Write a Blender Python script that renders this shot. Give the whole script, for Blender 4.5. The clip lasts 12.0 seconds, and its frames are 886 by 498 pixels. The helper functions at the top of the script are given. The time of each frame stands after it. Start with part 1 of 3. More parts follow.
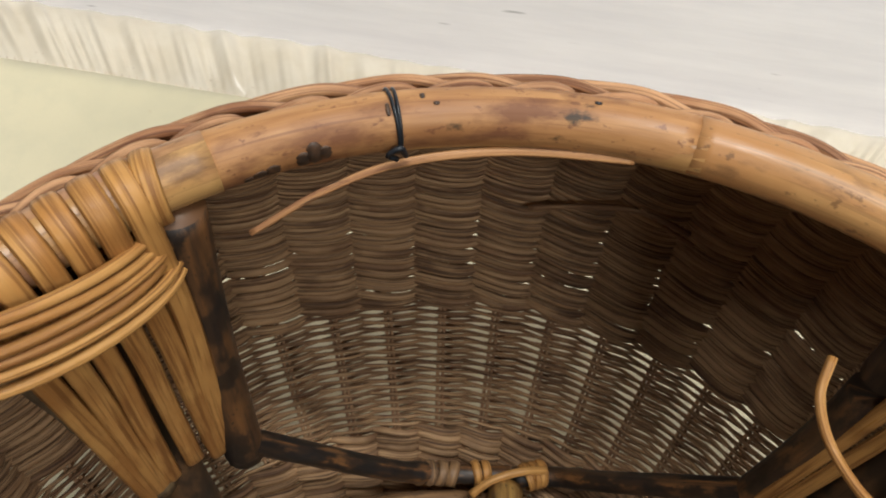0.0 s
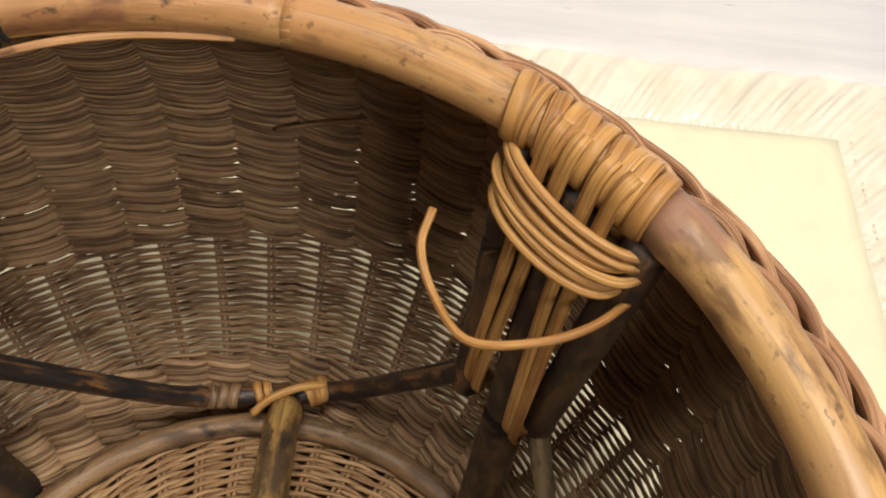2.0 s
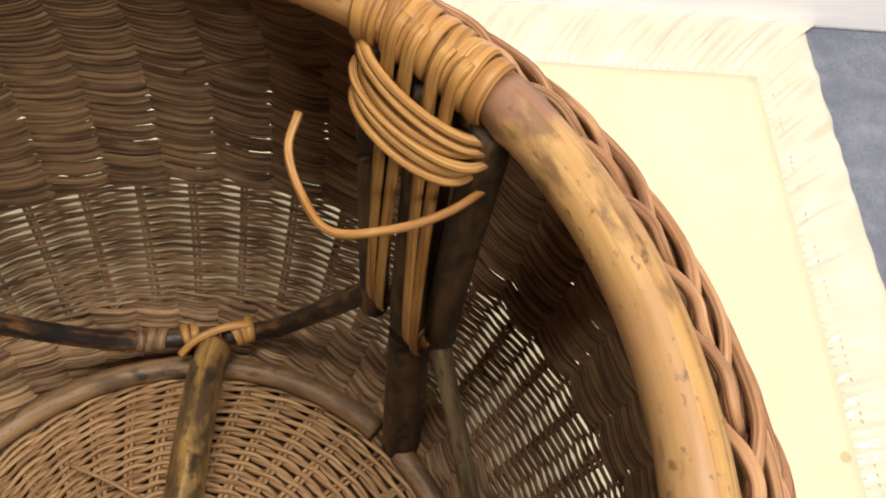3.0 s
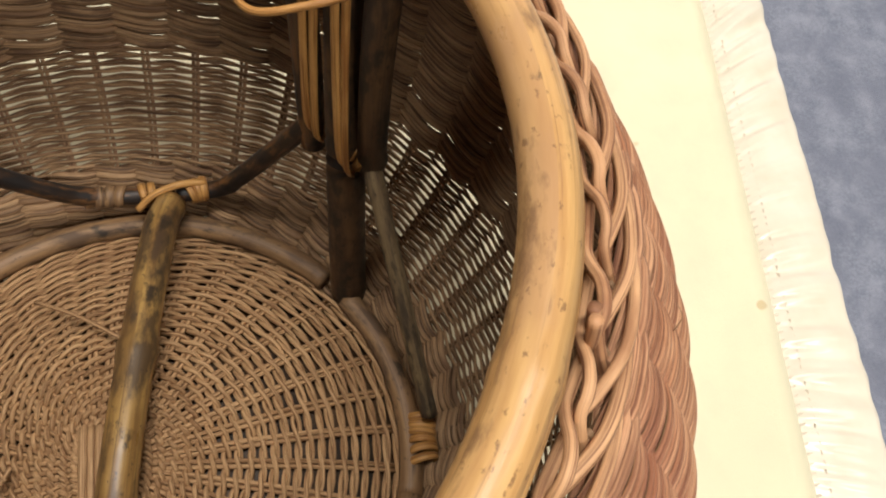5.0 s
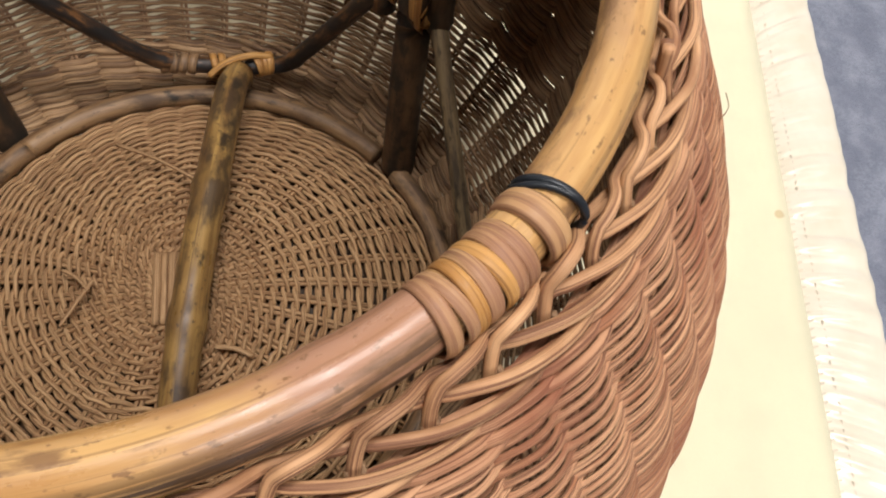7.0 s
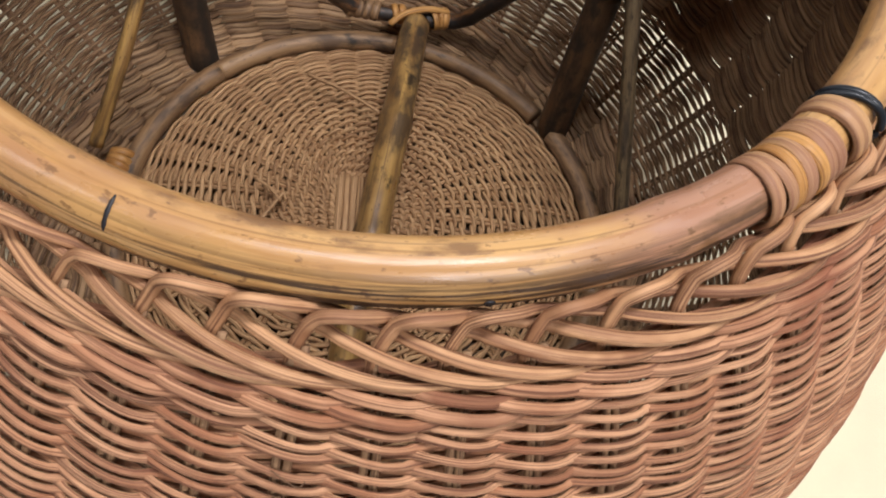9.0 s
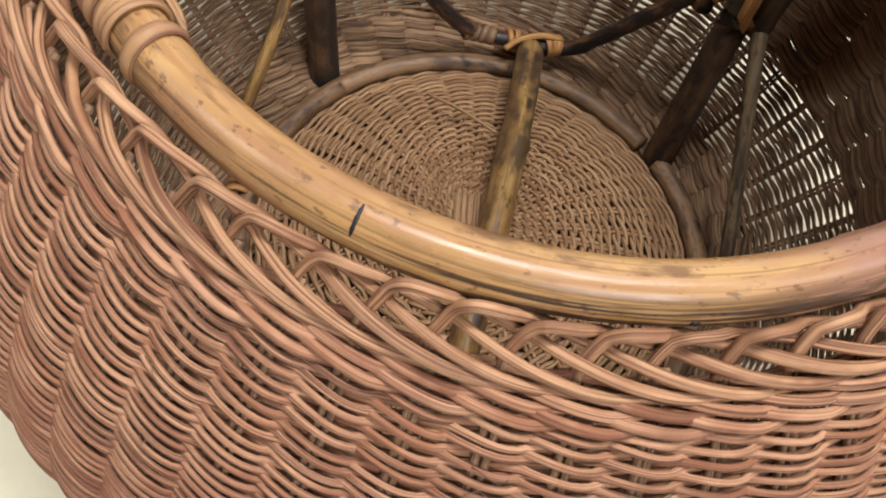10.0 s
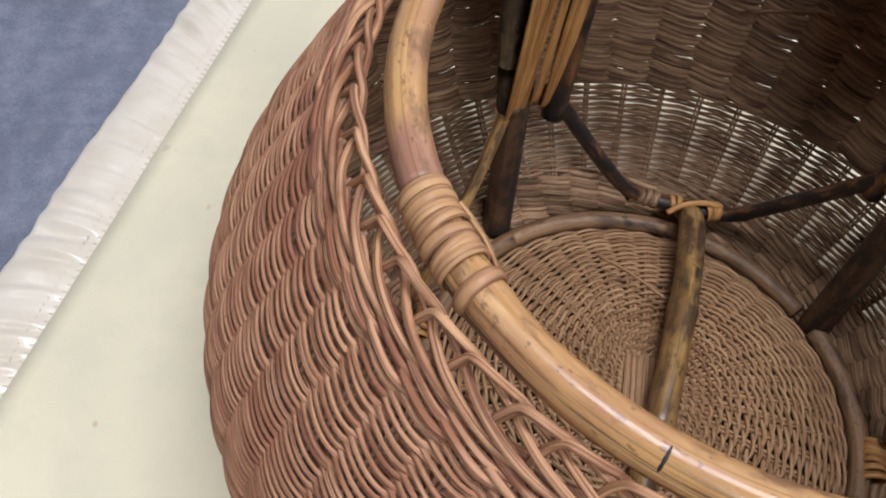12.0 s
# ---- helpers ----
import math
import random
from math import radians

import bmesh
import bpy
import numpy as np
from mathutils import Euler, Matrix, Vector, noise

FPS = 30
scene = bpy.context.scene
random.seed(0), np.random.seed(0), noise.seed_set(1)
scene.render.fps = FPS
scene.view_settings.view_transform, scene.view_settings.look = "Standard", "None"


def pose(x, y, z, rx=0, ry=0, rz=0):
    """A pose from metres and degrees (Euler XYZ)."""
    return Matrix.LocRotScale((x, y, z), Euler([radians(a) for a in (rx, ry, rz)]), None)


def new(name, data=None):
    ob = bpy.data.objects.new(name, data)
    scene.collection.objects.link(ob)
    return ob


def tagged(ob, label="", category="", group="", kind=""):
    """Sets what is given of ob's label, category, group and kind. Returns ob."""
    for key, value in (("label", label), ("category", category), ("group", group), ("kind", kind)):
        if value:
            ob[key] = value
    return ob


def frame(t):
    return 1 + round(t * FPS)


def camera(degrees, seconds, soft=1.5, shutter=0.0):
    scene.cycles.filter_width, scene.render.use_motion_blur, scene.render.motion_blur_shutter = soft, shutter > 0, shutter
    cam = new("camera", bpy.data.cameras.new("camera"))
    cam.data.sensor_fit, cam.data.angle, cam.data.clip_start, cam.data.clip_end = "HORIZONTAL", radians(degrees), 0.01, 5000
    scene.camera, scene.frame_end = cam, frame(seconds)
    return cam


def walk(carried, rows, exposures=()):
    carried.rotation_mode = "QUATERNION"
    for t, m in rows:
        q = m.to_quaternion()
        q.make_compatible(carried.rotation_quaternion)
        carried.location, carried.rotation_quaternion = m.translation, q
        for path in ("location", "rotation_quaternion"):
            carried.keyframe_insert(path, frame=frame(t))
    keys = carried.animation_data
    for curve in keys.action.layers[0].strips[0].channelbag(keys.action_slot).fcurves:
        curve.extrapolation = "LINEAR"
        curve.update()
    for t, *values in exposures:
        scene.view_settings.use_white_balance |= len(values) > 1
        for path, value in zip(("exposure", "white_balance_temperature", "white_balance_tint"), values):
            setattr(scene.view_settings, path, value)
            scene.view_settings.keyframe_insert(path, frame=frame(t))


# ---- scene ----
cam = camera(59.4, 12.0, soft=2.0)
METRES, EYE, TILT, LEAN, TURN = 0.6, 0.5257, -58.1, -2.75, 0.0
ROWS = [
    (0.0, 0.0, 0.0, 0.0, 0.0, 0.0, -0.0),
    (0.5, 0.0431, -0.009, -0.0078, -1.06, 0.01, 1.06),
    (1.0, 0.0923, -0.025, -0.0232, -2.34, -0.2, 2.09),
    (1.5, 0.1354, -0.0336, -0.0445, -3.63, -0.72, 3.08),
    (2.0, 0.1706, -0.0397, -0.0686, -4.91, -1.5, 3.96),
    (2.5, 0.204, -0.0547, -0.0938, -5.93, -2.32, 5.33),
    (3.0, 0.2288, -0.0716, -0.1234, -6.63, -3.04, 6.56),
    (5.0, 0.2493, -0.144, -0.2431, -8.22, -6.05, 7.3),
    (5.5, 0.2389, -0.1691, -0.2748, -8.12, -6.17, 6.97),
    (6.0, 0.2197, -0.1901, -0.3146, -7.99, -6.37, 5.88),
    (6.5, 0.201, -0.2054, -0.3427, -7.91, -6.52, 4.78),
    (8.5, 0.0807, -0.2522, -0.4233, -5.61, -6.34, -1.25),
    (9.0, 0.0338, -0.2664, -0.4285, -4.07, -6.12, -3.05),
    (9.5, -0.0128, -0.2807, -0.433, -2.1, -5.63, -4.73),
    (10.0, -0.0453, -0.2901, -0.433, -0.48, -5.07, -6.04),
    (10.5, -0.0824, -0.3048, -0.4242, 1.13, -4.14, -7.47),
    (11.0, -0.1255, -0.3275, -0.4102, 2.95, -2.69, -9.07),
    (11.5, -0.1557, -0.3462, -0.3948, 4.25, -0.93, -9.74),
    (12.0, -0.1744, -0.3645, -0.371, 5.3, 0.9, -9.7),
]
walk(cam, [(t, pose(0, 0, EYE, TILT, LEAN, TURN) @ pose(METRES * x, METRES * y, METRES * z, 90 + pitch, roll, yaw)) for t, x, y, z, yaw, pitch, roll in ROWS],
     exposures=[(0.0, -0.68, 6500, 8), (1.0, -0.62, 6550, 8), (3.0, -0.32, 6950, 10), (5.5, -0.42, 6650, 10), (9.0, -0.42, 6250, 14), (10.0, -0.38, 6100, 14), (11.0, -0.33, 5850, 11), (12.0, -0.58, 5750, 15)])

# ---- light: two ceiling lamps, with two added side lamps as fill ----
world = bpy.data.worlds.new("room_air")
world.use_nodes = True
world.node_tree.nodes["Background"].inputs[0].default_value = (0.9, 0.95, 1.0, 1)
world.node_tree.nodes["Background"].inputs[1].default_value = 0.015
scene.world = world


def area_lamp(x, y, wide, long, watts, colour):
    data = bpy.data.lights.new("overhead_area_light", "AREA")
    data.shape, data.size, data.size_y, data.energy, data.color = "RECTANGLE", wide, long, watts, colour
    ob = new("overhead_area_light", data)
    ob.matrix_world = pose(x, y, 2.44)
    return ob


area_lamp(0.30, -0.05, 1.15, 0.30, 60, (1.0, 0.97, 0.925))
area_lamp(1.00, -2.00, 1.15, 0.30, 78, (1.0, 0.97, 0.925))
# two unseen side lamps, added to brighten the shade round the basket
area_lamp(-1.70, -0.35, 1.15, 0.30, 18, (1.0, 0.97, 0.925))
area_lamp(2.10, -0.35, 1.15, 0.30, 20, (1.0, 0.97, 0.925))


# ---- materials ----
def nodes_of(name):
    mat = bpy.data.materials.new(name)
    mat.use_nodes = True
    nt = mat.node_tree
    return mat, nt, nt.nodes["Principled BSDF"]


def node(nt, kind, **kw):
    n = nt.nodes.new(kind)
    for k, v in kw.items():
        if k in n.inputs:
            n.inputs[k].default_value = v
    return n


def ramp(nt, fac, stops):
    n = nt.nodes.new("ShaderNodeValToRGB")
    el = n.color_ramp.elements
    el[0].position, el[0].color = stops[0][0], (*stops[0][1], 1)
    el[1].position, el[1].color = stops[-1][0], (*stops[-1][1], 1)
    for p, c in stops[1:-1]:
        el.new(p).color = (*c, 1)
    nt.links.new(fac, n.inputs[0])
    return n.outputs[0]


def mix(nt, fac, a, b, blend="MIX"):
    n = nt.nodes.new("ShaderNodeMix")
    n.data_type, n.blend_type = "RGBA", blend
    for value, slot in ((fac, 0), (a, 6), (b, 7)):
        if isinstance(value, (int, float)):
            n.inputs[slot].default_value = value
        elif isinstance(value, tuple):
            n.inputs[slot].default_value = (*value, 1)
        else:
            nt.links.new(value, n.inputs[slot])
    return n.outputs[2]


def streaks(nt, along, across, detail=4.0, shift=True):
    """Noise drawn out along a strand: UV is metres along, turns around."""
    uv = nt.nodes.new("ShaderNodeTexCoord")
    mp = node(nt, "ShaderNodeMapping", Scale=(along, across, 1))
    nt.links.new(uv.outputs["UV"], mp.inputs[0])
    out = mp.outputs[0]
    if shift:
        info = nt.nodes.new("ShaderNodeObjectInfo")
        big = nt.nodes.new("ShaderNodeMath")
        big.operation = "MULTIPLY"
        big.inputs[1].default_value = 57.0
        nt.links.new(info.outputs["Random"], big.inputs[0])
        add = nt.nodes.new("ShaderNodeVectorMath")
        nt.links.new(out, add.inputs[0])
        nt.links.new(big.outputs[0], add.inputs[1])
        out = add.outputs[0]
    n = node(nt, "ShaderNodeTexNoise", Scale=1.0, Detail=detail, Roughness=0.6)
    nt.links.new(out, n.inputs["Vector"])
    return n.outputs["Fac"]


def spots(nt, scale, detail=3.0, rough=0.55):
    tc = nt.nodes.new("ShaderNodeTexCoord")
    n = node(nt, "ShaderNodeTexNoise", Scale=scale, Detail=detail, Roughness=rough)
    nt.links.new(tc.outputs["Object"], n.inputs["Vector"])
    return n.outputs["Fac"]


def bump(nt, bsdf, height, strength, distance):
    b = node(nt, "ShaderNodeBump", Strength=strength, Distance=distance)
    nt.links.new(height, b.inputs["Height"])
    nt.links.new(b.outputs[0], bsdf.inputs["Normal"])


def cane_material(name, pale, mid, dark, rough=0.5, along=16.0, stain=None):
    """Rattan or cane: a tone for each strand, changes along it, long fibres and stains."""
    mat, nt, bsdf = nodes_of(name)
    info = nt.nodes.new("ShaderNodeObjectInfo")
    deep = tuple(0.55 * m + 0.45 * d for m, d in zip(mid, dark))
    tone = ramp(nt, info.outputs["Random"], [(0.0, mid), (0.3, deep), (0.55, pale), (0.8, mid), (1.0, pale)])
    patch = streaks(nt, 34.0, 0.7, 3.0)
    col = mix(nt, ramp(nt, patch, [(0.40, (0, 0, 0)), (0.62, (0.9, 0.9, 0.9))]), tone, pale)
    patch2 = streaks(nt, 23.0, 0.9, 3.0)
    col = mix(nt, ramp(nt, patch2, [(0.52, (0, 0, 0)), (0.70, (0.75, 0.75, 0.75))]), col, deep)
    fibre = streaks(nt, along, 12.0, 6.0)
    col = mix(nt, ramp(nt, fibre, [(0.38, (0.9, 0.9, 0.9)), (0.53, (0, 0, 0))]), col, dark)
    if stain:
        col = mix(nt, ramp(nt, spots(nt, 14.0), [(0.5, (0, 0, 0)), (0.7, (0.7, 0.7, 0.7))]), col, stain)
    nt.links.new(col, bsdf.inputs["Base Color"])
    nt.links.new(ramp(nt, fibre, [(0.3, (rough + 0.2,) * 3), (0.7, (rough - 0.08,) * 3)]), bsdf.inputs["Roughness"])
    bsdf.inputs["Specular IOR Level"].default_value = 0.35
    bump(nt, bsdf, streaks(nt, 14.0, 14.0, 6.0), 0.7, 0.0008)
    return mat


def pole_material(name, pale, mid, dark, rough, cut=(0.5, 0.62), stain=(0.02, 0.015, 0.01), stain_cut=(0.6, 0.68), worn_side=0.0, tint=None, fade=None):
    """Bamboo or rattan pole: lengthwise grain, scuffs, dark stains and, on a rim, dirt rubbed into its outer side."""
    mat, nt, bsdf = nodes_of(name)
    grain = streaks(nt, 16.0, 11.0, 6.0)
    col = mix(nt, ramp(nt, grain, [(0.36, (0, 0, 0)), (0.62, (1, 1, 1))]), mid, pale)
    broad = streaks(nt, 13.0, 1.4, 3.0)
    tint = tint or tuple(0.6 * m + 0.4 * d for m, d in zip(mid, dark))
    col = mix(nt, ramp(nt, broad, [(0.48, (0, 0, 0)), (0.62, (0.75, 0.75, 0.75))]), col, tint)
    if fade:
        uv2 = nt.nodes.new("ShaderNodeTexCoord")
        along = nt.nodes.new("ShaderNodeSeparateXYZ")
        nt.links.new(uv2.outputs["UV"], along.inputs[0])
        jag = nt.nodes.new("ShaderNodeMath")
        jag.operation = "MULTIPLY_ADD"
        jag.inputs[1].default_value = 0.09
        nt.links.new(streaks(nt, 30.0, 4.0, 5.0), jag.inputs[0])
        nt.links.new(along.outputs["X"], jag.inputs[2])
        col = mix(nt, ramp(nt, jag.outputs[0], [(fade[0], (0, 0, 0)), (fade[1], (0.9, 0.9, 0.9))]), col, fade[2])
    worn = streaks(nt, 26.0, 4.0, 7.0)
    col = mix(nt, ramp(nt, worn, [(cut[0], (0, 0, 0)), (cut[1], (0.85, 0.85, 0.85))]), col, dark)
    lines = streaks(nt, 7.0, 34.0, 4.0)
    col = mix(nt, ramp(nt, lines, [(0.58, (0, 0, 0)), (0.68, (0.55, 0.55, 0.55))]), col, dark)
    specks = streaks(nt, 190.0, 18.0, 3.0)
    col = mix(nt, ramp(nt, specks, [(0.62, (0, 0, 0)), (0.69, (0.8, 0.8, 0.8))]), col, dark)
    blot = streaks(nt, 38.0, 4.0, 7.0)
    col = mix(nt, ramp(nt, blot, [(stain_cut[0], (0, 0, 0)), (stain_cut[1], (0.9, 0.9, 0.9))]), col, stain)
    if worn_side:
        uv = nt.nodes.new("ShaderNodeTexCoord")
        parts = nt.nodes.new("ShaderNodeSeparateXYZ")
        nt.links.new(uv.outputs["UV"], parts.inputs[0])
        side = ramp(nt, parts.outputs["Y"], [(0.05, (0, 0, 0)), (0.17, (worn_side,) * 3), (0.45, (worn_side,) * 3), (0.6, (0, 0, 0))])
        dirt = ramp(nt, streaks(nt, 11.0, 22.0, 8.0), [(0.45, (0, 0, 0)), (0.54, (0.95, 0.95, 0.95))])
        both = mix(nt, 1.0, side, dirt, "MULTIPLY")
        col = mix(nt, both, col, stain)
    nt.links.new(col, bsdf.inputs["Base Color"])
    nt.links.new(ramp(nt, worn, [(0.3, (rough, rough, rough)), (0.72, (rough + 0.3,) * 3)]), bsdf.inputs["Roughness"])
    bump(nt, bsdf, streaks(nt, 22.0, 12.0, 6.0), 0.3, 0.0008)
    return mat


# inner side of the strands: browner, and darkened for the basket's dim inside
INNER_DIM = cane_material("dim_inner_rattan", (0.43, 0.268, 0.14), (0.26, 0.146, 0.075), (0.06, 0.03, 0.017), 0.6)
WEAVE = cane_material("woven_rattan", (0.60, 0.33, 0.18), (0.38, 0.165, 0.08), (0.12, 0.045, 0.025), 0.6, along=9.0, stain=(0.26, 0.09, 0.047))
STAKE = cane_material("stake_rattan", (0.42, 0.26, 0.14), (0.30, 0.17, 0.09), (0.14, 0.07, 0.04), 0.6)
BASE_WEAVE = cane_material("base_rattan", (0.58, 0.36, 0.182), (0.42, 0.24, 0.112), (0.20, 0.10, 0.046), 0.6)
BORDER = cane_material("border_rattan", (0.61, 0.35, 0.18), (0.40, 0.19, 0.088), (0.16, 0.065, 0.035), 0.52, along=9.0)
CANE = cane_material("binding_cane", (0.56, 0.30, 0.095), (0.45, 0.21, 0.06), (0.22, 0.09, 0.025), 0.34)
PALE_CANE = cane_material("pale_binding_cane", (0.54, 0.32, 0.145), (0.42, 0.22, 0.095), (0.20, 0.09, 0.045), 0.4, stain=(0.30, 0.14, 0.085))
HONEY = pole_material("honey_bamboo", (0.56, 0.332, 0.126), (0.42, 0.22, 0.078), (0.19, 0.095, 0.04), 0.2, cut=(0.54, 0.63), stain=(0.05, 0.028, 0.016), stain_cut=(0.66, 0.72), worn_side=0.7, tint=(0.34, 0.17, 0.085))
HONEY_FRONT = pole_material("front_bamboo", (0.56, 0.332, 0.126), (0.42, 0.22, 0.078), (0.19, 0.095, 0.04), 0.2, cut=(0.54, 0.63), stain=(0.05, 0.028, 0.016), stain_cut=(0.66, 0.72), worn_side=1.0, tint=(0.36, 0.18, 0.085), fade=(0.285, 0.33, (0.35, 0.175, 0.11)))
HONEY_SIDE = pole_material("side_bamboo", (0.56, 0.332, 0.126), (0.42, 0.22, 0.078), (0.19, 0.095, 0.04), 0.24, cut=(0.54, 0.63), stain=(0.05, 0.028, 0.016), stain_cut=(0.66, 0.72), worn_side=0.5, tint=(0.40, 0.22, 0.10), fade=(0.314, 0.328, (0.27, 0.13, 0.085)))
HONEY_LEFT = pole_material("left_bamboo", (0.56, 0.332, 0.126), (0.42, 0.22, 0.078), (0.19, 0.095, 0.04), 0.26, cut=(0.52, 0.62), stain=(0.05, 0.028, 0.016), stain_cut=(0.64, 0.70), worn_side=0.5, tint=(0.33, 0.16, 0.10), fade=(0.310, 0.335, (0.34, 0.17, 0.11)))
HONEY_BACK = pole_material("back_bamboo", (0.55, 0.31, 0.12), (0.43, 0.21, 0.075), (0.19, 0.095, 0.04), 0.26, cut=(0.54, 0.63), stain=(0.05, 0.028, 0.016), stain_cut=(0.64, 0.7), worn_side=0.3, tint=(0.38, 0.2, 0.08), fade=(0.135, 0.175, (0.44, 0.215, 0.08)))
SHAVED = pole_material("shaved_rattan", (0.52, 0.275, 0.11), (0.35, 0.16, 0.058), (0.17, 0.065, 0.03), 0.4, stain_cut=(0.6, 0.66))
DARK = pole_material("dark_rod", (0.20, 0.09, 0.032), (0.042, 0.024, 0.015), (0.014, 0.010, 0.009), 0.34, cut=(0.47, 0.55), stain=(0.010, 0.009, 0.009), stain_cut=(0.49, 0.56))
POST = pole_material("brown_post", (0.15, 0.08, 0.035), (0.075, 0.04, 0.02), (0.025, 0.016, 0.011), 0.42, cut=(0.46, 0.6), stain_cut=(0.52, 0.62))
OLIVE = pole_material("mottled_bamboo", (0.45, 0.27, 0.085), (0.21, 0.108, 0.036), (0.055, 0.032, 0.018), 0.25, cut=(0.5, 0.62), stain=(0.03, 0.02, 0.013), stain_cut=(0.6, 0.68))
STRUT = pole_material("grey_strut", (0.24, 0.17, 0.085), (0.13, 0.085, 0.045), (0.05, 0.034, 0.022), 0.45, cut=(0.46, 0.58), stain_cut=(0.56, 0.64))
LOWRING = pole_material("grey_rattan", (0.32, 0.19, 0.09), (0.20, 0.11, 0.052), (0.085, 0.05, 0.03), 0.4, stain_cut=(0.6, 0.68))


def plain(name, colour, rough, metal=0.0, vary=None, scale=20.0):
    mat, nt, bsdf = nodes_of(name)
    col = mix(nt, ramp(nt, spots(nt, scale), [(0.35, (0, 0, 0)), (0.7, (1, 1, 1))]), colour, vary or tuple(c * 0.75 for c in colour))
    nt.links.new(col, bsdf.inputs["Base Color"])
    bsdf.inputs["Roughness"].default_value, bsdf.inputs["Metallic"].default_value = rough, metal
    return mat


WIRE = plain("black_wire", (0.018, 0.022, 0.028), 0.35, 0.2)
INK = plain("ink_mark", (0.02, 0.02, 0.024), 0.5)
SCORCH = plain("scorched_cane", (0.03, 0.02, 0.015), 0.5, vary=(0.10, 0.05, 0.025), scale=300.0)
WHITE = plain("ceiling_white", (0.8, 0.8, 0.79), 0.8, scale=2.0)


def felt_material():
    mat, nt, bsdf = nodes_of("yellow_felt")
    col = mix(nt, ramp(nt, spots(nt, 6.0), [(0.35, (0, 0, 0)), (0.7, (1, 1, 1))]), (0.78, 0.715, 0.50), (0.68, 0.64, 0.455))
    col = mix(nt, ramp(nt, spots(nt, 28.0, 5.0, 0.6), [(0.45, (0, 0, 0)), (0.68, (0.5, 0.5, 0.5))]), col, (0.64, 0.61, 0.44))
    col = mix(nt, ramp(nt, spots(nt, 900.0, 2.0), [(0.3, (0, 0, 0)), (0.75, (0.35, 0.35, 0.35))]), col, (0.68, 0.63, 0.45))
    col = mix(nt, ramp(nt, spots(nt, 38.0, 1.0), [(0.76, (0, 0, 0)), (0.8, (0.6, 0.6, 0.6))]), col, (0.5, 0.34, 0.14))
    nt.links.new(col, bsdf.inputs["Base Color"])
    bsdf.inputs["Roughness"].default_value = 0.95
    bsdf.inputs["Sheen Weight"].default_value = 0.2
    bump(nt, bsdf, spots(nt, 700.0, 4.0), 0.3, 0.001)
    return mat


def satin_material():
    mat, nt, bsdf = nodes_of("ivory_satin")
    col = mix(nt, ramp(nt, spots(nt, 25.0), [(0.35, (0, 0, 0)), (0.7, (1, 1, 1))]), (0.75, 0.69, 0.57), (0.68, 0.61, 0.48))
    nt.links.new(col, bsdf.inputs["Base Color"])
    bsdf.inputs["Roughness"].default_value = 0.26
    bsdf.inputs["Sheen Weight"].default_value = 0.3
    bump(nt, bsdf, spots(nt, 90.0, 3.0), 0.12, 0.002)
    return mat


def carpet_material():
    mat, nt, bsdf = nodes_of("grey_blue_carpet")
    col = mix(nt, ramp(nt, spots(nt, 45.0, 5.0, 0.62), [(0.36, (0, 0, 0)), (0.66, (1, 1, 1))]), (0.17, 0.19, 0.245), (0.27, 0.29, 0.36))
    col = mix(nt, ramp(nt, spots(nt, 420.0, 3.0), [(0.42, (0, 0, 0)), (0.68, (0.45, 0.45, 0.45))]), col, (0.33, 0.35, 0.42))
    col = mix(nt, ramp(nt, spots(nt, 22.0, 4.0, 0.6), [(0.42, (0, 0, 0)), (0.62, (0.65, 0.65, 0.65))]), col, (0.15, 0.165, 0.22))
    nt.links.new(col, bsdf.inputs["Base Color"])
    bsdf.inputs["Roughness"].default_value = 1.0
    bump(nt, bsdf, spots(nt, 500.0, 4.0), 0.8, 0.004)
    return mat


def paint_material():
    mat, nt, bsdf = nodes_of("scuffed_white_paint")
    tc = nt.nodes.new("ShaderNodeTexCoord")
    mp = node(nt, "ShaderNodeMapping", Scale=(5, 5, 60))
    nt.links.new(tc.outputs["Object"], mp.inputs[0])
    n = node(nt, "ShaderNodeTexNoise", Scale=1.0, Detail=6.0, Roughness=0.65)
    nt.links.new(mp.outputs[0], n.inputs["Vector"])
    col = mix(nt, ramp(nt, n.outputs["Fac"], [(0.35, (0, 0, 0)), (0.7, (1, 1, 1))]), (0.78, 0.775, 0.81), (0.88, 0.875, 0.90))
    mp2 = node(nt, "ShaderNodeMapping", Scale=(18, 18, 190))
    nt.links.new(tc.outputs["Object"], mp2.inputs[0])
    n2 = node(nt, "ShaderNodeTexNoise", Scale=1.0, Detail=2.0, Roughness=0.5)
    nt.links.new(mp2.outputs[0], n2.inputs["Vector"])
    col = mix(nt, ramp(nt, n2.outputs["Fac"], [(0.72, (0, 0, 0)), (0.78, (0.6, 0.6, 0.6))]), col, (0.25, 0.25, 0.27))
    nt.links.new(col, bsdf.inputs["Base Color"])
    bsdf.inputs["Roughness"].default_value = 0.55
    bump(nt, bsdf, n.outputs["Fac"], 0.25, 0.003)
    return mat


FELT, SATIN, CARPET, PAINT = felt_material(), satin_material(), carpet_material(), paint_material()
THREAD = plain("cream_thread", (0.70, 0.61, 0.48), 0.6)


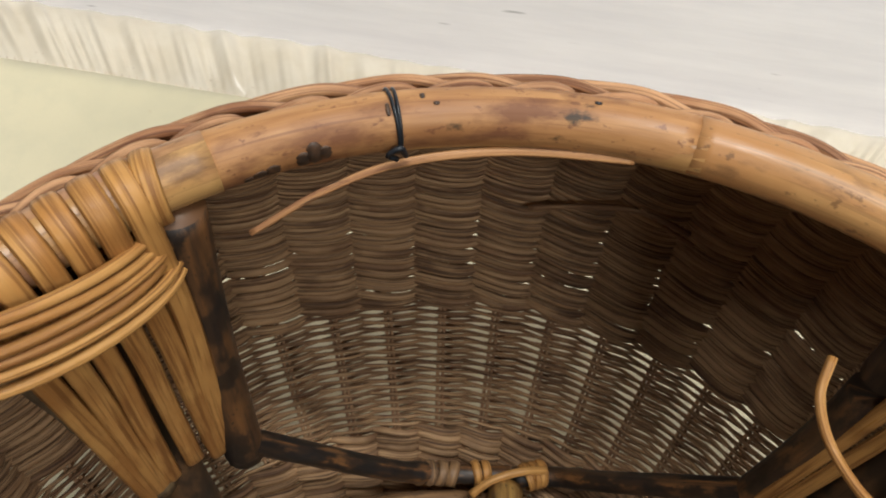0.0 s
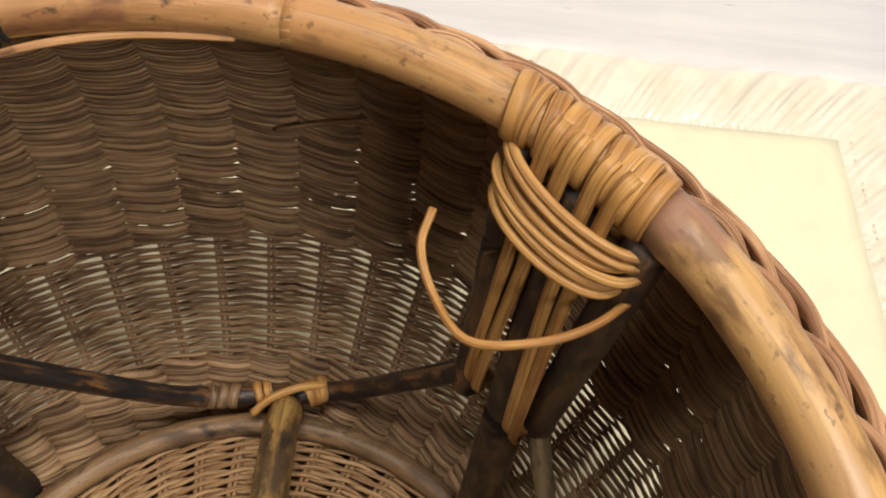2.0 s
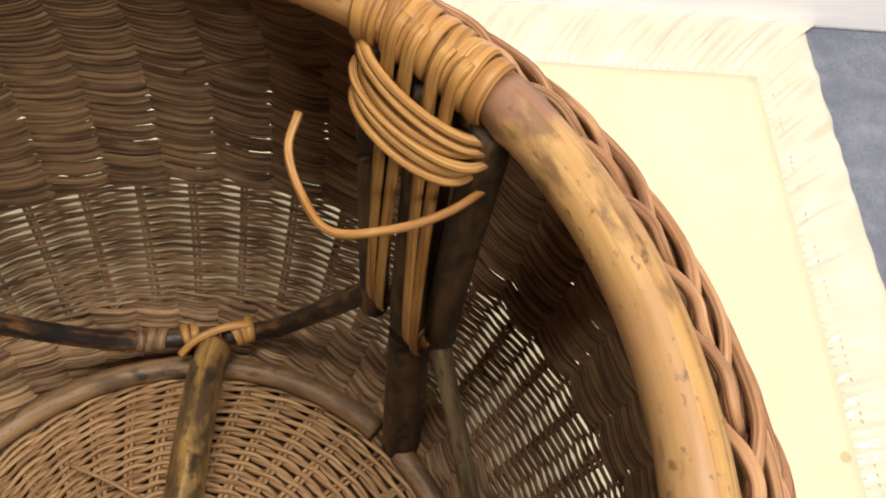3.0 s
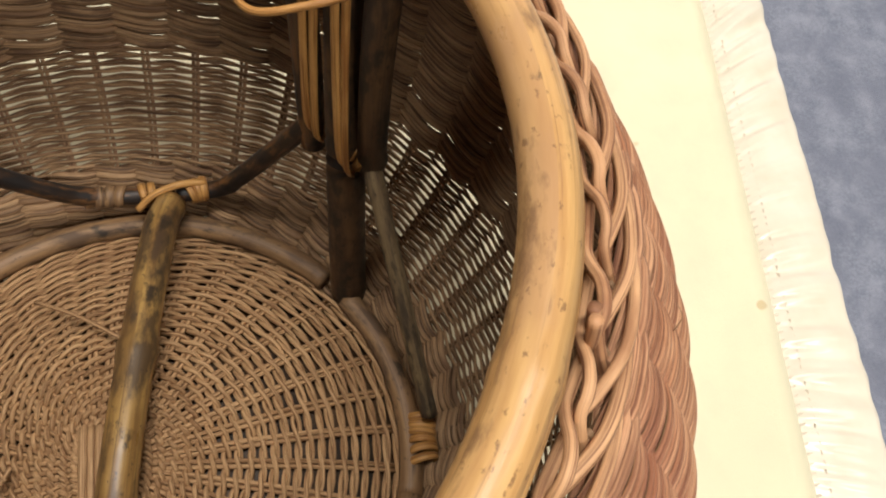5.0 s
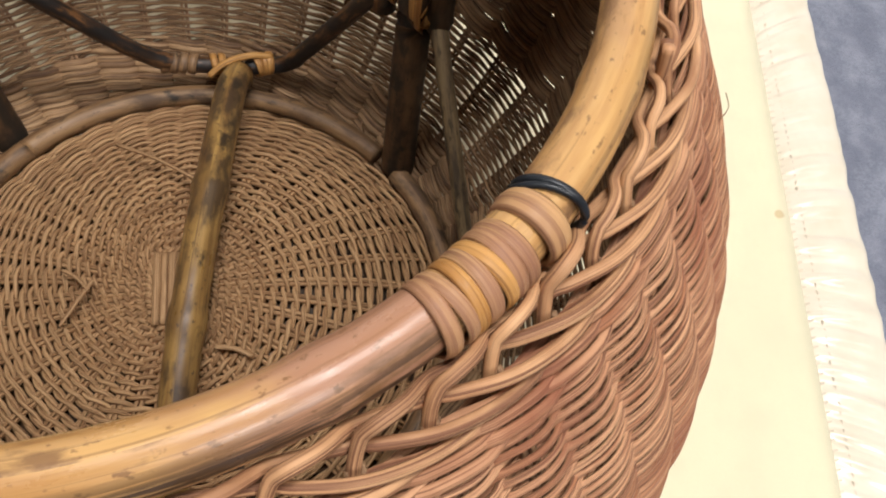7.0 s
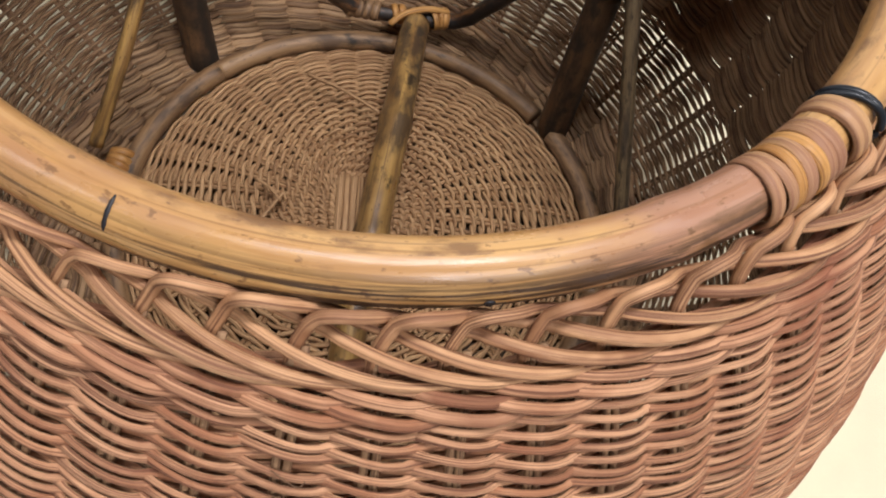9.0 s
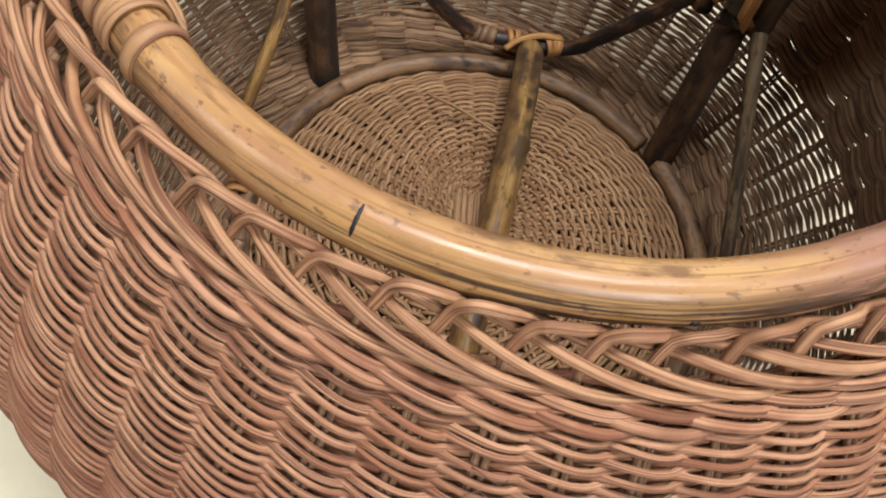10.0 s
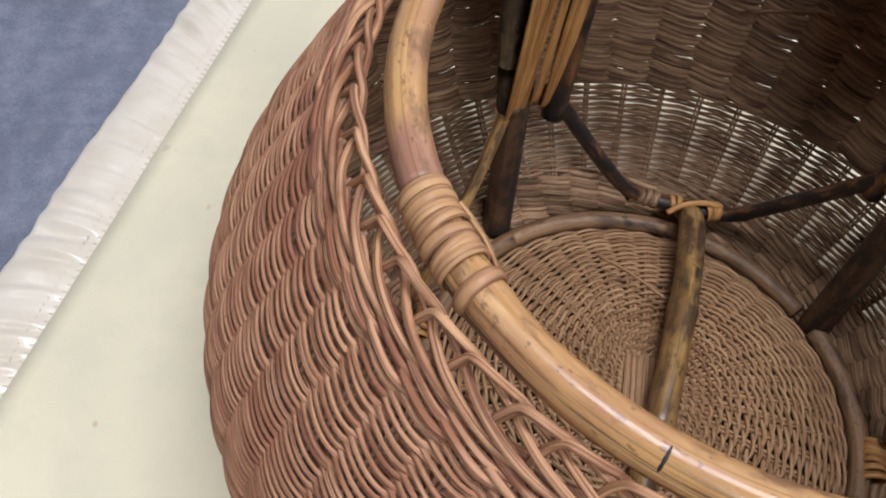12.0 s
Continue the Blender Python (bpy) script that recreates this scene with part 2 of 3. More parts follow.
# ---- mesh builders ----
def grid_mesh(name, P, U, V, material, close_len=False, close_side=True, caps=True):
    """A mesh from a grid of rings: P[length, side]; U metres along, V turns around."""
    n, k = P.shape[:2]
    me = bpy.data.meshes.new(name)
    i, j = np.meshgrid(np.arange(n if close_len else n - 1), np.arange(k if close_side else k - 1), indexing="ij")
    i, j = i.ravel(), j.ravel()
    i2, j2 = (i + 1) % n, (j + 1) % k
    quads = np.stack([i * k + j, i2 * k + j, i2 * k + j2, i * k + j2], 1)
    faces = quads.tolist()
    capped = caps and not close_len and close_side
    if capped:
        faces += [list(range(k)), list(range((n - 1) * k, n * k))[::-1]]
    me.from_pydata(P.reshape(-1, 3).tolist(), [], faces)
    du = U[-1] - U[-2]
    Ux = np.append(U, U[-1] + du)
    Vx = np.append(V, 1.0)
    uv = np.stack([np.stack([Ux[i], Vx[j]], 1), np.stack([Ux[i + 1], Vx[j]], 1), np.stack([Ux[i + 1], Vx[j + 1]], 1), np.stack([Ux[i], Vx[j + 1]], 1)], 1).reshape(-1, 2)
    if capped:
        uv = np.vstack([uv, np.full((k, 2), (U[0], 0.5)), np.full((k, 2), (U[-1], 0.5))])
    layer = me.uv_layers.new(name="UVMap")
    layer.data.foreach_set("uv", uv.astype(np.float32).ravel())
    me.polygons.foreach_set("use_smooth", np.ones(len(me.polygons), bool))
    me.materials.append(material)
    me.update()
    return me


def smooth_line(points, count):
    """A Catmull-Rom line through the points, evenly sampled."""
    p = np.array(points, float)
    p = np.vstack([2 * p[0] - p[1], p, 2 * p[-1] - p[-2]])
    out = []
    per = max(4, count // (len(p) - 3) + 1)
    for a in range(len(p) - 3):
        t = np.linspace(0, 1, per, endpoint=False)[:, None]
        p0, p1, p2, p3 = p[a : a + 4]
        out.append(0.5 * (2 * p1 + (p2 - p0) * t + (2 * p0 - 5 * p1 + 4 * p2 - p3) * t**2 + (3 * p1 - p0 - 3 * p2 + p3) * t**3))
    out.append(p[-2][None])
    out = np.vstack(out)
    run = np.r_[0, np.cumsum(np.linalg.norm(np.diff(out, axis=0), axis=1))]
    s = np.linspace(0, run[-1], count)
    return np.stack([np.interp(s, run, out[:, c]) for c in range(3)], 1)


def tube(name, line, radius, material, sides=10, flat=1.0, up=(0, 0, 1), closed=False):
    """A round or flattened rod along a line; radius is a number or one per point. flat: thickness along the reference direction over the width."""
    line = np.array(line, float)
    n = len(line)
    if closed:
        tan = np.roll(line, -1, 0) - np.roll(line, 1, 0)
    else:
        tan = np.gradient(line, axis=0)
    tan /= np.linalg.norm(tan, axis=1)[:, None] + 1e-12
    ref = np.array(up, float)
    if ref.ndim == 1:
        ref = np.tile(ref, (n, 1))
    a = ref - (ref * tan).sum(1)[:, None] * tan
    bad = np.linalg.norm(a, axis=1) < 0.15
    a[bad] = np.cross(tan[bad], (0.31, 0.95, 0.05))
    a /= np.linalg.norm(a, axis=1)[:, None]
    b = np.cross(tan, a)
    ang = np.linspace(0, 2 * np.pi, sides, endpoint=False)
    r = np.broadcast_to(np.asarray(radius, float), (n,))[:, None, None]
    P = line[:, None] + r * (flat * np.cos(ang)[None, :, None] * a[:, None] + np.sin(ang)[None, :, None] * b[:, None])
    run = np.r_[0, np.cumsum(np.linalg.norm(np.diff(line, axis=0), axis=1))]
    return grid_mesh(name, P, run, ang / (2 * np.pi), material, close_len=closed)


def thing(name, place, label, category, group="", kind=""):
    ob = new(name)
    ob.empty_display_size = 0.02
    ob.location = place
    return tagged(ob, label, category, group, kind)


def attach(name, mesh, parent, label=""):
    """One mesh object under a thing or part, given in world coordinates."""
    ob = new(name, mesh)
    ob.parent = parent
    at = Vector(parent.location) if parent.parent is None else Vector(parent.parent.location)
    if parent.parent is None:
        ob.matrix_parent_inverse = Matrix.Translation(-at)
    return tagged(ob, label)


def box_mesh(name, lo, hi, material, edge=0.0):
    bm = bmesh.new()
    bmesh.ops.create_cube(bm, size=1.0)
    for v in bm.verts:
        v.co = Vector([lo[c] if v.co[c] < 0 else hi[c] for c in range(3)])
    if edge:
        bmesh.ops.bevel(bm, geom=bm.edges[:], offset=edge, segments=3, affect="EDGES", profile=0.5)
    me = bpy.data.meshes.new(name)
    bm.to_mesh(me)
    bm.free()
    me.materials.append(material)
    return me


# ---- the room ----
YAW = math.atan(-0.165)
floor_ob = tagged(new("floor", box_mesh("floor", (-3.2, -4.2, -0.06), (3.2, 1.4, -0.006), CARPET)), "mottled grey-blue carpet floor under the blanket", "floor", kind="structure")
board = new("board", box_mesh("board", (-1.1, 0.0, -0.006), (1.1, 0.03, 1.3), PAINT, 0.005))
# upright white surface, tilted back 13 degrees to catch more lamp light
board.matrix_world = pose(0, 0.53, 0, -13, 0, math.degrees(YAW))
tagged(board, "large scuffed white painted board behind the blanket, tilted for more light", "board")
wm = plain("far_wall_paint", (0.42, 0.40, 0.37), 0.8, scale=1.5)
for nm, lo, hi in (("wall_west", (-3.1, -4.2, -0.006), (-3.0, 1.4, 2.5)), ("wall_east", (3.0, -4.2, -0.006), (3.1, 1.4, 2.5)), ("wall_south", (-3.0, -4.2, -0.006), (3.0, -4.1, 2.5)), ("wall_north", (-3.0, 1.3, -0.006), (3.0, 1.4, 2.5))):
    tagged(new(nm, box_mesh(nm, lo, hi, wm)), "plain pale wall that closes the room", "wall", kind="structure")
tagged(new("ceiling", box_mesh("ceiling", (-3.1, -4.2, 2.5), (3.1, 1.4, 2.6), WHITE)), "plain white ceiling over the room", "ceiling", kind="structure")

# ---- the blanket ----
# inner corners of the satin binding: back left, back right, front right, front left
STITCH = [(-0.400, 0.521), (0.553, 0.359), (0.425, -0.43), (-0.475, -0.43)]
blanket = thing("blanket", (0.05, 0.0, 0.0), "pale yellow felt blanket with ivory satin binding on the carpet", "blanket")


def felt_mesh():
    n = 60
    a, b, c, d = (np.array(p) for p in STITCH)
    u, v = np.meshgrid(np.linspace(0, 1, n), np.linspace(0, 1, n), indexing="ij")
    xy = (a * (1 - u[..., None]) + b * u[..., None]) * (1 - v[..., None]) + (d * (1 - u[..., None]) + c * u[..., None]) * v[..., None]
    z = np.array([[0.0022 * noise.noise(Vector((x * 8, y * 8, 3.0))) for x, y in row] for row in xy])
    mid = np.hypot(xy[..., 0] - 0.03, xy[..., 1] + 0.045) < 0.2
    z[mid] = np.minimum(z[mid], 0.0)
    P = np.concatenate([xy, z[..., None]], -1)
    me = grid_mesh("felt", P, np.linspace(0, 1, n), np.linspace(0, 1, n), FELT, close_side=False, caps=False)
    return me


felt = attach("felt_panel", felt_mesh(), blanket, "pale yellow felt with small stains")
sol = felt.modifiers.new("thickness", "SOLIDIFY")
sol.thickness, sol.offset = 0.004, -1


def binding_mesh(p, q, width, seed, start_cut, end_cut, puff=1.0):
    """A ruffled satin strip outside the line p to q."""
    p, q = np.array(p), np.array(q)
    long = np.linalg.norm(q - p)
    t = (q - p) / long
    out = np.array([-t[1], t[0]])
    n, k = int(long / 0.0012), 18
    rng = np.random.default_rng(seed)
    s = np.linspace(0, long, n)
    pleat = sum(rng.uniform(0.3, 1) * np.sin(s * f + rng.uniform(0, 6)) for f in rng.uniform(380, 800, 8)) / 3.0
    fold = sum(rng.uniform(0.4, 1) * np.sin(s * f + rng.uniform(0, 6)) for f in rng.uniform(95, 300, 8)) / 2.4
    w = np.linspace(0, 1, k)
    slack = sum(rng.uniform(0.4, 1) * np.sin(s * f + rng.uniform(0, 6)) for f in rng.uniform(8, 45, 5)) / 3
    P = np.zeros((n, k, 3))
    for j, a in enumerate(w):
        along = s + start_cut * a * width * (1 - s / long) - end_cut * a * width * (-s / long)
        side = a * (width + 0.002 * slack + 0.0004 * puff * fold)
        body = math.sin(math.pi * min(1, a * 1.02)) ** 0.8 if 0 < a < 1 else 0
        z = 0.0015 + 0.0055 * puff * body + puff * body * (0.0016 * pleat * (1 - a) ** 1.2 + 0.0040 * fold * (a**0.5) * (1 - 0.25 * a))
        if j == k - 1:
            z = z * 0 - 0.0035
        P[:, j, :2] = p + along[:, None] * t + side[:, None] * out
        P[:, j, 2] = np.maximum(z, -0.0045)
    return grid_mesh("satin_binding", P, s, w, SATIN, close_side=False, caps=False)


def stitch_mesh(p, q, seed):
    """A row of plump slanted stitches along the seam and a fine straight one outside it, as one mesh."""
    p, q = np.array(p), np.array(q)
    long = np.linalg.norm(q - p)
    t = (q - p) / long
    out = np.array([-t[1], t[0]])
    rng = np.random.default_rng(seed)
    verts, faces = [], []
    for off, reach, lean, half, pitch, high in ((-0.0065, 0.0060, 0.0024, 0.0021, 0.0072, 0.0030), (0.0000, 0.0060, -0.0020, 0.0019, 0.0072, 0.0042), (0.0105, 0.0009, 0.0050, 0.0006, 0.0064, 0.0068)):
        s = 0.002
        while s < long - 0.004:
            a = p + t * s + out * off
            b = a + t * lean + out * (reach + rng.uniform(-0.0008, 0.0008))
            side = t * half
            base = len(verts)
            for w in (0.0, 0.3, 0.7, 1.0):
                pt, lift = a * (1 - w) + b * w, high * (0.45 if w in (0.0, 1.0) else 1.0)
                for m, z in ((-1, 0.25), (0, 1.0), (1, 0.25)):
                    verts.append((*(pt + side * m), z * lift))
            for r in range(3):
                for c in range(2):
                    v = base + 3 * r + c
                    faces.append((v, v + 1, v + 4, v + 3))
            s += pitch + rng.uniform(-0.0005, 0.0005)
    me = bpy.data.meshes.new("stitching")
    me.from_pydata(verts, [], faces)
    me.polygons.foreach_set("use_smooth", np.ones(len(me.polygons), bool))
    me.materials.append(THREAD)
    return me


for n, (a, b, wide) in enumerate(((STITCH[1], STITCH[0], 0.080), (STITCH[2], STITCH[1], 0.066), (STITCH[0], STITCH[3], 0.068), (STITCH[3], STITCH[2], 0.06))):
    # the strip lies outside the panel
    attach("satin_binding", binding_mesh(b, a, wide, 10 + n, -1, 1, 2.0 if n == 0 else 1.15), blanket, "ruffled ivory satin")
    attach("stitching", stitch_mesh(b, a, 30 + n), blanket)

# ---- the basket ----
basket = thing("basket", (0.03, -0.045, 0.0), "round bulging woven rattan basket with bamboo rim on the blanket", "basket")
RX, RY, RZ, RR = 0.031, -0.027, 0.341, 0.1924
BX, BY = 0.029, -0.047
STAKES = 54


def stake_angle(n):
    """The angle of a stake; they stand closer together at the front than at the back."""
    u = 2 * np.pi * np.asarray(n, float) / STAKES + math.radians(3.9)
    return u - 0.12 * np.cos(u)


PROFILE = smooth_line([(0.168, 0.010, 0), (0.213, 0.034, 0), (0.261, 0.082, 0), (0.2905, 0.135, 0), (0.2955, 0.178, 0), (0.2855, 0.217, 0), (0.266, 0.256, 0), (0.242, 0.294, 0), (0.2195, 0.3200, 0), (0.2035, 0.3345, 0)], 400)[:, :2]
RUN = np.r_[0, np.cumsum(np.linalg.norm(np.diff(PROFILE, axis=0), axis=1))]
SLOPE = np.gradient(PROFILE, RUN, axis=0)
TOP = RUN[-1]


def wall_point(run, theta, out=0.0):
    """A point of the basket's wall at a run along its profile and an angle, moved out along the normal."""
    r, z = np.interp(run, RUN, PROFILE[:, 0]), np.interp(run, RUN, PROFILE[:, 1])
    dr, dz = np.interp(run, RUN, SLOPE[:, 0]), np.interp(run, RUN, SLOPE[:, 1])
    r, z = r + out * dz, z - out * dr + np.maximum(run - TOP, 0)
    r = r + (0.0045 * np.cos(theta) ** 2 + 0.001 * np.clip(np.sin(theta), 0, 1)) * np.clip((run - TOP + 0.05) / 0.04, 0, 1)
    k = np.clip(z / 0.2, 0, 1)
    return np.stack(np.broadcast_arrays(BX - 0.0055 * np.clip(2 - 2 * z / 0.34, 0, 1) + r * np.cos(theta), BY + (RY - BY) * k + r * np.sin(theta), z), -1)


def wall_frame(run, theta):
    dr, dz = np.interp(run, RUN, SLOPE[:, 0]), np.interp(run, RUN, SLOPE[:, 1])
    return np.stack(np.broadcast_arrays(dz * np.cos(theta), dz * np.sin(theta), -dr), -1)


def twined_strand(run, phase, reach, lift, radius, seed, period=2, material=WEAVE, offset=0.0):
    """One strand of a twined row: in front of the stakes, then behind one."""
    per, sides = 8, 6
    n = STAKES * per
    s = np.arange(n) / per
    theta = stake_angle(s)
    rng = np.random.default_rng(seed)
    wob = np.convolve(np.tile(np.repeat(rng.normal(0, 1, STAKES), per), 3), np.ones(9) / 9, "same")[n : 2 * n]
    turn = 2 * np.pi * s / period + phase
    c = np.cos(turn) + (0.35 if period > 2 else 0.0)
    out = reach * np.sign(c) * np.minimum(np.abs(c) ** 0.7, 1.05)
    up = -lift * np.sin(turn) + offset * np.cos(turn) - 0.0013 * np.maximum(np.cos(turn), 0) + 0.0004 * np.minimum(np.cos(turn), 0) + (0.0006 if offset else 0.0003) * wob
    line = wall_point(run + up, theta, out)
    nrm = wall_frame(run + up, theta)
    tan = np.roll(line, -1, 0) - np.roll(line, 1, 0)
    tan /= np.linalg.norm(tan, axis=1)[:, None]
    a = nrm - (nrm * tan).sum(1)[:, None] * tan
    a /= np.linalg.norm(a, axis=1)[:, None]
    b = np.cross(tan, a)
    ang = np.linspace(0, 2 * np.pi, sides, endpoint=False) + np.pi / sides
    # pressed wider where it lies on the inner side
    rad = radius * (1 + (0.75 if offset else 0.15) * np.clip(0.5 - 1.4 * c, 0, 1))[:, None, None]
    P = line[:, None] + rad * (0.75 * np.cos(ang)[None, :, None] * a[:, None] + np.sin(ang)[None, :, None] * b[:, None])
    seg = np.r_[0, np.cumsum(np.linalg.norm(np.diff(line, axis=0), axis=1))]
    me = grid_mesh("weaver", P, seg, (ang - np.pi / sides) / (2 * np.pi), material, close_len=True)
    # inward faces take the browner material that has the interior shade in its colour
    me.materials.append(INNER_DIM)
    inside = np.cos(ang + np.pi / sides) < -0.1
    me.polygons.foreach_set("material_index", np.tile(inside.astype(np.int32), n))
    return me


# rows of weaving: tight foot, open band, tight shoulder
rows_run, run = [], 0.004
while run < TOP - 0.030:
    z_here = np.interp(run, RUN, PROFILE[:, 1])
    if 0.034 < z_here < 0.095:
        rows_run.append((run, 0.00115, 0.0))
        run += 0.0047
    elif z_here < 0.21:
        rows_run.append((run, 0.00165, 0.0012))
        run += 0.0047
    else:
        rows_run.append((run, 0.00145, 0.0013))
        run += 0.0051
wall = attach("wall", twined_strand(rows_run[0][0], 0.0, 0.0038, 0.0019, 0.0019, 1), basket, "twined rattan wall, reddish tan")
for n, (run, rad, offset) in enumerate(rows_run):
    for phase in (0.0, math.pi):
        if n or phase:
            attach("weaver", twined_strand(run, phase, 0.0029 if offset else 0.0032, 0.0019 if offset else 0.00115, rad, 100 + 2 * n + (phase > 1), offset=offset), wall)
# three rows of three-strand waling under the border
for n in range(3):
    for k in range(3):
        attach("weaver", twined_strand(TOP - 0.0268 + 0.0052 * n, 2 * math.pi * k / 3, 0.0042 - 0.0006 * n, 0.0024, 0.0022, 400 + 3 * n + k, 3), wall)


def stake_mesh(theta, side, seed):
    rng = np.random.default_rng(seed)
    s = np.linspace(0.0, TOP - 0.010, 34)
    r = np.interp(s, RUN, PROFILE[:, 0])
    line = wall_point(s, theta + side * 0.0015 / r + 0.001 * np.sin(s * 40 + rng.uniform(0, 6)), 0.0)
    return tube("stake", line, 0.0014, STAKE, 6, up=wall_frame(s, theta))


for n in range(STAKES):
    for side in (-1, 1):
        attach("stake", stake_mesh(float(stake_angle(n)), side, 2 * n + side + 1), wall)

# plaited border: every stake loops over and runs down in front of its neighbours
LOOP = smooth_line([(-0.15, -0.024, -0.002), (-0.1, -0.013, -0.0005), (0.0, -0.0065, 0.0015), (0.12, -0.001, 0.004), (0.35, 0.0032, 0.005), (0.7, 0.003, 0.0035), (1.2, 0.0, -0.0010), (2.1, -0.0045, -0.0008), (2.4, -0.0065, 0.002), (3.0, -0.0105, 0.0062), (3.6, -0.0145, 0.006), (4.2, -0.0175, 0.0045), (4.9, -0.0195, 0.001), (5.2, -0.020, -0.002)], 90)


def border_mesh(n):
    rng = np.random.default_rng(500 + n)
    s, up, out = LOOP.T
    theta = stake_angle(n + s + rng.normal(0, 0.05))
    # the arches stand up at the front and lie flat at the back
    flat = np.clip(0.55 + 0.6 * np.sin(theta), 0, 1)
    arch = np.where(up > -0.004, (up + 0.004) * (1 + 0.15 * rng.normal()) * (1 - 0.75 * flat) - 0.004 + 0.002 * flat, up)
    line = wall_point(TOP + arch, theta, out + rng.normal(0, 0.0004))
    rad = 0.00205 + rng.normal(0, 0.00018)
    return tube("border_strand", line, rad * (1 - 0.25 * np.clip((s - 4.2), 0, 1)), BORDER, 8, up=wall_frame(TOP + up, theta))


for n in range(STAKES):
    attach("border_strand", border_mesh(n), basket)

# ---- rim ----
def ring_line(a0, a1, step=1.5, r=RR, z=RZ, cx=RX, cy=RY, wave=0.0012):
    ang = np.radians(np.linspace(a0, a1, max(3, int(abs(a1 - a0) / step))))
    rr = r + wave * np.sin(3 * ang + 1)
    return np.stack([cx + rr * np.cos(ang), cy + rr * np.sin(ang), np.full(len(ang), z)], 1), ang


def rim_piece(a0, a1, radius, material, label="", nodes=(), z=RZ, r=RR):
    line, ang = ring_line(a0, a1, z=z, r=r)
    rad = np.full(len(line), radius)
    for nd in nodes:
        rad += 0.0007 * np.exp(-(((np.degrees(ang) - nd) / 1.3) ** 2))
    return attach("rim", tube("rim", line, rad, material, 20), basket, label)


rim_piece(118, 209.5, 0.0096, HONEY_LEFT, "honey-coloured bamboo rim, brown towards one end")
rim_piece(209.5, 304, 0.0096, HONEY_FRONT, "honey-coloured bamboo rim, brown towards one end", (226, 294))
rim_piece(304, 391, 0.0096, HONEY_SIDE, "honey-coloured bamboo rim, brown towards one end", (332, 388))
rim_piece(391, 433, 0.0095, HONEY_BACK, "honey-coloured bamboo rim, shaved at its end")
rim_piece(73, 119, 0.0093, SHAVED, "shaved orange-brown splice of the rim")
tongue, tongue_ang = ring_line(72, 103)
share = np.linspace(1, 0.06, len(tongue))
tongue_r = 0.0095 * share**0.7
for axis_n, unit in enumerate((np.cos(tongue_ang), np.sin(tongue_ang))):
    tongue[:, axis_n] -= (0.0096 - tongue_r) * 0.8 * unit
tongue[:, 2] -= (0.0096 - tongue_r) * 0.6
attach("rim", tube("rim", tongue, tongue_r, HONEY, 16), basket, "tapered tongue of the rim's splice")


def wraps(a0, a1, count, material, name="cane_wrap", width=0.0034, r=RR, z=RZ, tube_r=0.0098, lean=0.0):
    """Flat cane turns side by side round the rim."""
    for k in range(count):
        a = math.radians(a0 + (a1 - a0) * (k + 0.5) / count)
        er, et = np.array([math.cos(a), math.sin(a), 0]), np.array([-math.sin(a), math.cos(a), 0])
        ph = np.linspace(0, 2 * np.pi, 28, endpoint=False)
        c = np.array([RX + r * er[0], RY + r * er[1], z])
        rr = tube_r + 0.0006 + 0.0003 * math.sin(k * 2.3)
        line = c + rr * (np.cos(ph)[:, None] * er + np.sin(ph)[:, None] * np.array([0, 0, 1.0])) + (lean * (1 + 0.6 * math.sin(k * 2.9)) * np.cos(ph) + 0.0010 * math.sin(k * 1.7))[:, None] * et
        radial = line - c
        attach(name, tube(name, line, width * (1 + 0.12 * math.sin(k * 3.1)), material, 8, flat=0.36, up=radial / np.linalg.norm(radial, axis=1)[:, None], closed=True), basket)


for a0, kind in ((-57.4, PALE_CANE), (-56.0, PALE_CANE), (-54.6, CANE), (-53.2, PALE_CANE), (-51.9, CANE), (-50.5, PALE_CANE), (-49.2, PALE_CANE)):
    wraps(a0, a0 + 1.35, 1, kind, width=0.0022 + 0.0007 * abs(math.sin(a0 * 5)), lean=0.0012 * math.sin(a0 * 3))
wraps(-46.6, -43.6, 1, PALE_CANE, width=0.0050)
wraps(209.3, 221.4, 7, PALE_CANE, lean=0.0015)
wraps(223.2, 225.2, 1, PALE_CANE, lean=0.0008)
wraps(31, 48.5, 10, CANE, lean=0.002)
wraps(122.6, 124.4, 1, CANE, lean=-0.002)
wraps(142.5, 149, 3, CANE, lean=-0.002)

# ---- base ----
def base_point(x, y, lift=0.0):
    r = np.hypot(x - BX, y - BY)
    return np.stack(np.broadcast_arrays(x, y, 0.062 * (1 - np.clip(r / 0.19, 0, 1) ** 2.5) + lift), -1)


BASE_STAKES = 40


def base_round(theta, k):
    """The outline of a round of base weaving: a rounded oblong at k = 0, the full circle at k = 1."""
    c, s = np.abs(np.cos(theta)), np.abs(np.sin(theta))
    oblong = 1 / ((c / 0.016) ** 4 + (s / 0.026) ** 4) ** 0.25
    return oblong * (1 - k) + 0.163 * k


def base_strand(k, phase, radius, seed):
    per = 6
    n = BASE_STAKES * per
    s = np.arange(n) / per
    theta = 2 * np.pi * s / BASE_STAKES
    rng = np.random.default_rng(seed)
    wob = np.convolve(np.tile(np.repeat(rng.normal(0, 1, BASE_STAKES), per), 3), np.ones(9) / 9, "same")[n : 2 * n]
    c = np.cos(np.pi * s + phase)
    rr = base_round(theta, k) - 0.0013 * np.sin(np.pi * s + phase) + 0.0005 * wob
    line = base_point(BX - 0.006 * (1 - k) + rr * np.cos(theta), BY - 0.006 * (1 - k) + rr * np.sin(theta), 0.0027 * np.sign(c) * np.abs(c) ** 0.8)
    return tube("base_weaver", line, radius, BASE_WEAVE, 6, closed=True)


